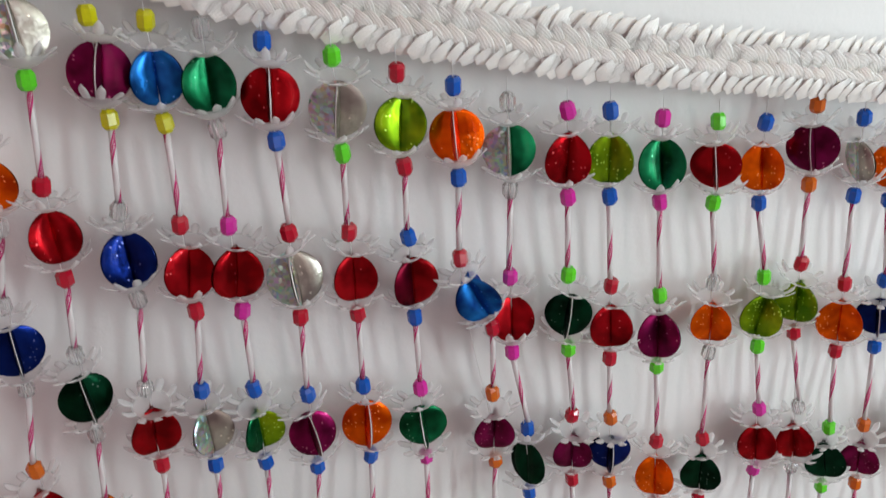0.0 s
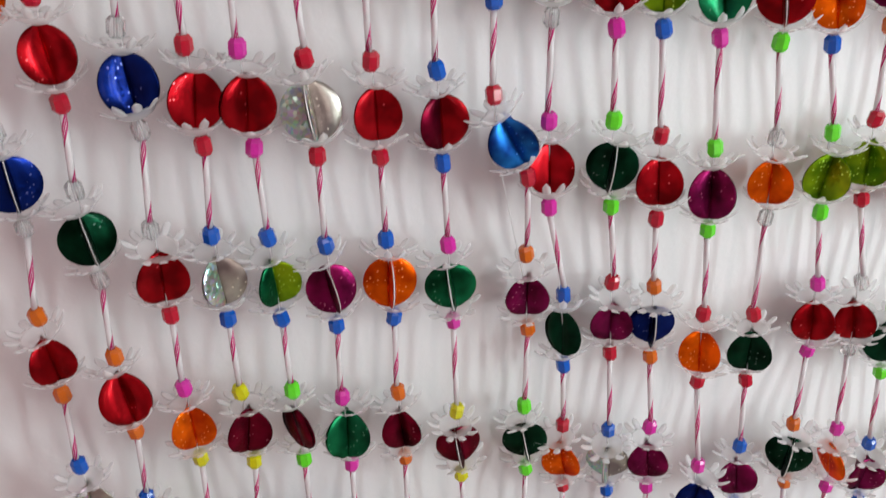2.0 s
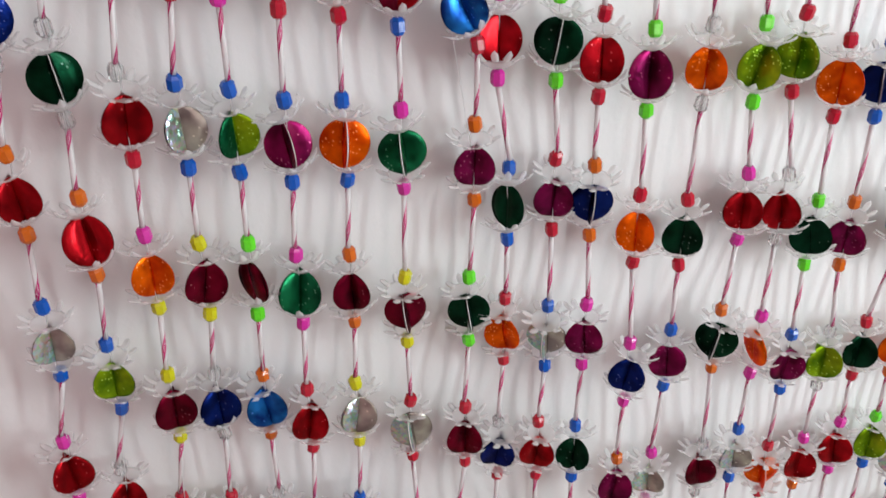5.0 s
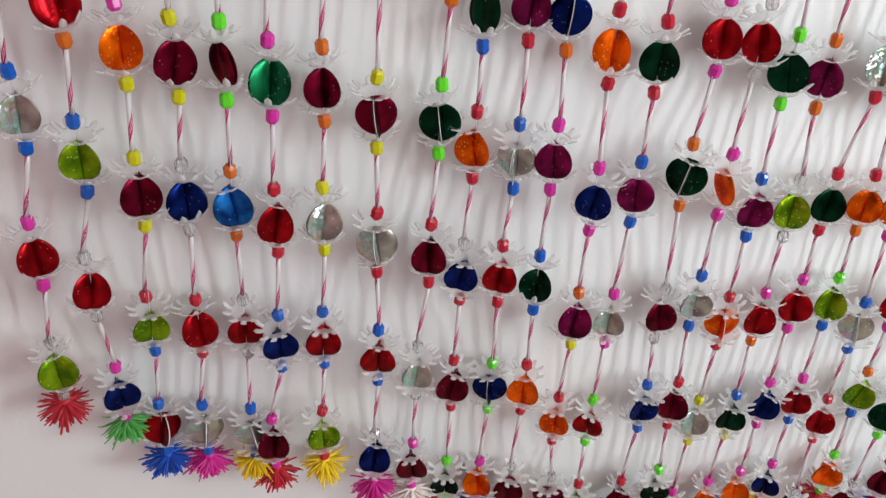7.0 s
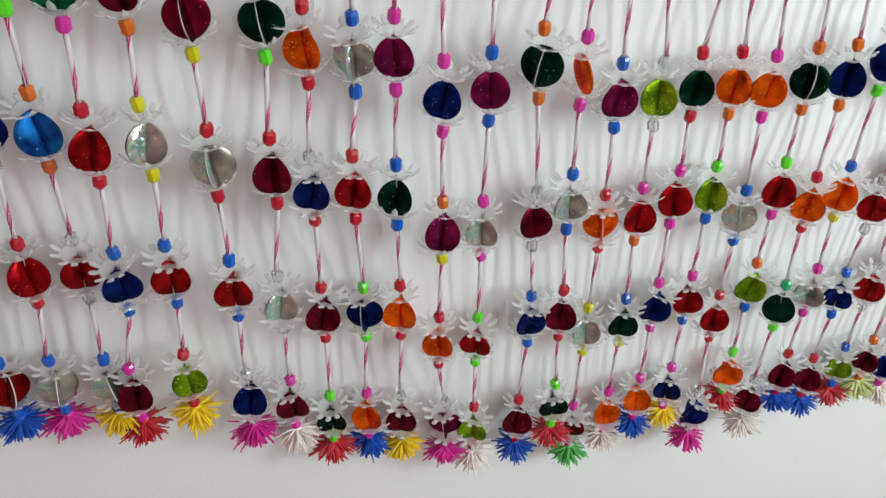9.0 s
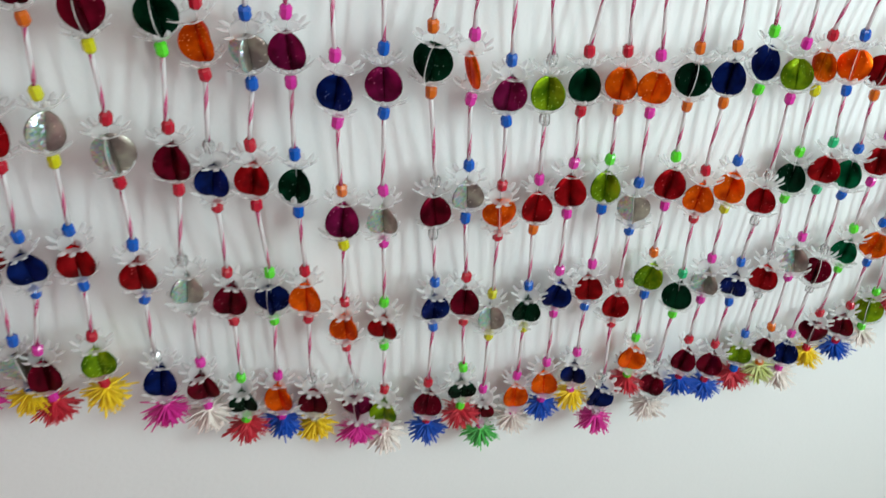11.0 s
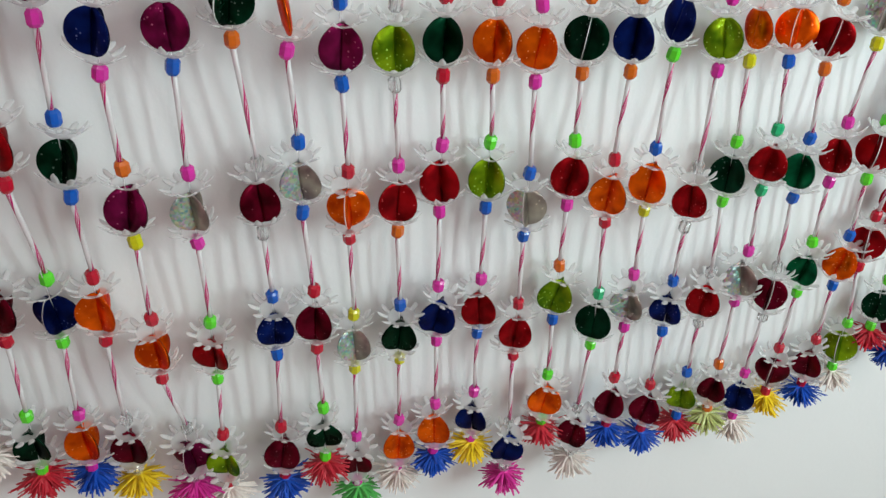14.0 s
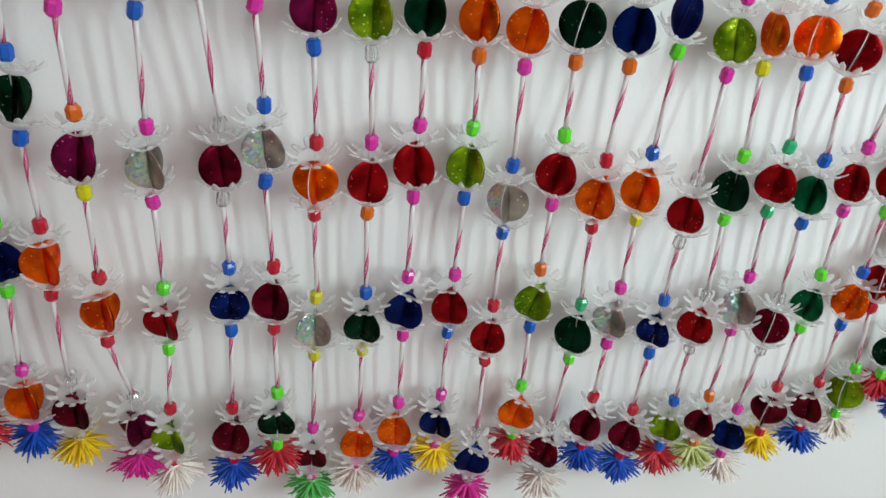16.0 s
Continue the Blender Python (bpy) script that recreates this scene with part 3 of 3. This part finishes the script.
hang(0.664, "Y:b S:y S:r N:o O:r K:tg D:c", "c", (1.5109, 1.3786, 1.2477, 1.1179, 0.9789, 0.8341, 0.6874), (1.4, 1.1, 0.9, 3.7, -1, 7.1, 3.9), (1.8, 1.8, 1.7, -0.7, -7, -2.8, -3), (0, 0, 0, -34, -34, -34, -27))
hang(0.700, "K:c Y:c B:b N!:g O:by S:m D:r", "b", (1.5199, 1.3877, 1.2573, 1.1331, 0.9853, 0.8544, 0.7238), (1.9, 1.5, 0.6, 1.3, 2.6, 2.8, 4.5), (1.9, 1.9, 1.8, -7, -4.8, -7.1, -4.6), (0, 0, 0, -36, -36, -36, -30))
hang(0.747, "K:g D:r B:m Y:m R:c N:b D:r", "b", (1.5096, 1.377, 1.2457, 1.1128, 0.9643, 0.8338, 0.6953), (2.5, 2.2, 1.7, 6.2, -0.1, 7, 9.4), (1.4, 1.6, 1.8, 3.1, -8, 2.2, 6.2), (0, 0, 0, -39, -39, -38, -33))
hang(0.789, "P:r N:g N:g O!:ry K:g R:c Y:b", "r", (1.512, 1.3804, 1.248, 1.1197, 0.9794, 0.839, 0.7065), (3.3, 3, 2.6, -6.5, 3.7, 5.3, 8.9), (0.9, 1, 1.2, 3, 7.5, 1, 4.7), (0, 0, 0, -41, -41, -41, -36))
hang(0.825, "G:g P:r P:b O|:b R:t S:m D:o", "l", (1.5119, 1.3793, 1.2478, 1.1191, 0.9921, 0.8589, 0.7157), (3.5, 3.2, 2.9, -6.6, 2, 8.6, 7.5), (0.4, 0.5, 0.5, -2, -0.6, 2.6, -0.2), (0, 0, 0, -43, -43, -43, -38))
hang(0.860, "G:m R:o D:g R|:o G:b D|:c N:m", "c", (1.5033, 1.3707, 1.2392, 1.1113, 0.9824, 0.8371, 0.6957), (3.5, 3.2, 2.7, -4.4, 1.6, 9.9, 10.4), (0.1, 0.1, 0, -5, -4.9, -2, 0.4), (0, 0, 0, -45, -45, -45, -40))
hang(0.906, "S:m D:r K:c S|:y R:m G:g D|:r", "y", (1.5226, 1.39, 1.2586, 1.1317, 0.9946, 0.8622, 0.72), (3.6, 3.1, 2.4, -2.5, -5.6, -0.2, 5.1), (-0.6, -0.6, -0.7, -5, -3, 0.1, 5.5), (0, 0, 0, -46, -47, -43, -42))
hang(0.944, "D:y D:b K:y K:g R|:g O:b D:r", "b", (1.5187, 1.3859, 1.2542, 1.1272, 0.9926, 0.8626, 0.7238), (3.8, 3.5, 3.2, -10.1, 2.1, 8.6, 14.6), (-1.2, -1.2, -1.3, 1, -1, 2.7, 5.8), (0, 0, 0, -47, -48, -45, -44))
hang(0.982, "N:r Y:c O:m N:r N:b R|:r Y|:g", "c", (1.5418, 1.409, 1.2773, 1.1447, 1.0162, 0.8812, 0.7396), (3.4, 3.1, 2.8, 2.2, -0.6, -0.9, 15), (-1.5, -1.5, -1.5, -1.4, 0, 5.4, 8), (0, 0, 0, 0, -49, -46, -46))
hang(1.005, "G:y B:m S:r O:c B:o R:r K:g", "r", (1.5915, 1.4596, 1.3269, 1.1952, 1.0679, 0.931, 0.7969), (3.2, 2.9, 2.7, 2.2, -4.9, -1.9, 20.7), (-1.9, -1.8, -1.8, -1.7, 0, 8, 3), (0, 0, 0, 0, 0, -47, -48))
hang(1.045, "B:b G:y Y:o K:m N:o D:c D:r", "b", (1.568, 1.435, 1.303, 1.17, 1.038, 0.9062, 0.7659), (0, 0, 0, 0, 0, 7, 16.6), (0, 0, 0, 0, 0, 0, 0), (0, 0, 0, 0, 0, 0, -49))
hang(1.083, "S:r R:m Y:c P:m P:o S:y R:g", "l", (1.598, 1.465, 1.333, 1.2, 1.068, 0.935, 0.7982), (0, 0, 0, 0, 0, 0, 15), (0, 0, 0, 0, 0, 0, 0), (0, 0, 0, 0, 0, 0, 0))

# ---- braided cord from which the strings hang ----
def cord_line(x):
    """Height of the string tops along the slack cord."""
    return 0.39058 * x**4 - 0.52674 * x**3 + 0.38848 * x**2 - 0.30623 * x + 1.66558


def leaf(bm, at, along, up, lean, length, width, point, arch):
    """One plait lobe: a flat satin ribbon of fine ridges, arched, lying across the cord at an angle. point: how sharp its upper end is."""
    out = Vector((0, -1, 0))
    d = (along * math.cos(lean) + up * math.sin(lean)).normalized()
    s = out.cross(d).normalized()
    tilt = 0.0034
    rows = []
    for i in range(9):
        f = i / 8 - 0.5
        w = width * (0.62 + 0.38 * math.cos(f * math.pi))
        if point and f * (1 if lean > 0 else -1) > 0.1:
            w *= 1 - 1.9 * (abs(f) - 0.1) * point
        rise = arch * math.cos(f * math.pi)
        row = []
        for j in range(19):
            g = j / 18 - 0.5
            ridge = 0.00032 * abs(math.sin(g * math.pi * 6.0))
            row.append(tuple(at + d * length * f + s * w * g + out * (rise + ridge - 0.0005 * (2 * g) ** 2 + tilt * g)))
        rows.append(row)
    grid(bm, rows)


def braid(name, x0, x1, rise, scale, depth, point):
    bm = bmesh.new()
    x, k = x0, 0
    rnd = random.Random(5)
    while x < x1:
        slope = (cord_line(x + 0.01) - cord_line(x - 0.01)) / 0.02
        along = Vector((1, 0, slope)).normalized()
        up = Vector((-slope, 0, 1)).normalized()
        at = Vector((x, STRING_Y - depth - rnd.uniform(0, 0.0025), cord_line(x) + rise))
        side = 1 if k % 2 else -1
        leaf(bm, at + up * (side * 0.0045 + (0.0012 if side < 0 and not point else 0) + rnd.uniform(-0.0008, 0.0008)) * scale, along, up, (-side if not point else 1) * radians((42 if not point else 55 if side > 0 else -35) + rnd.uniform(-13, 13)),
             (0.0188 + rnd.uniform(-0.003, 0.003)) * scale, (0.0124 + rnd.uniform(-0.0030, 0.0010)) * scale, point if side > 0 else 0.0, rnd.uniform(0.0010, 0.0028))
        x += (0.0043 + rnd.uniform(-0.0008, 0.0008)) * scale
        k += 1
    # round core that fills the plait
    rows = []
    for i in range(121):
        x = x0 + (x1 - x0) * i / 120
        z = cord_line(x) + rise
        rows.append([(x, STRING_Y - depth + 0.004 + 0.006 * math.cos(math.tau * j / 10), z + 0.008 * scale * math.sin(math.tau * j / 10)) for j in range(10)])
    grid(bm, rows, close=True)
    return mesh_of(name, bm, SATIN)


cord = tagged(new("braided_cord"), "thick white satin braided cord slung slackly across the wall", "braided cord")
cord.location = (0, 0, 0)
part("lower_braid", braid("lower_braid", -0.34, 1.16, 0.010, 1.0, 0.002, 0.0), cord)
part("upper_braid", braid("upper_braid", -0.34, 1.16, 0.031, 1.1, -0.003, 0.8), cord, label="coarser upper plait with pointed loops")
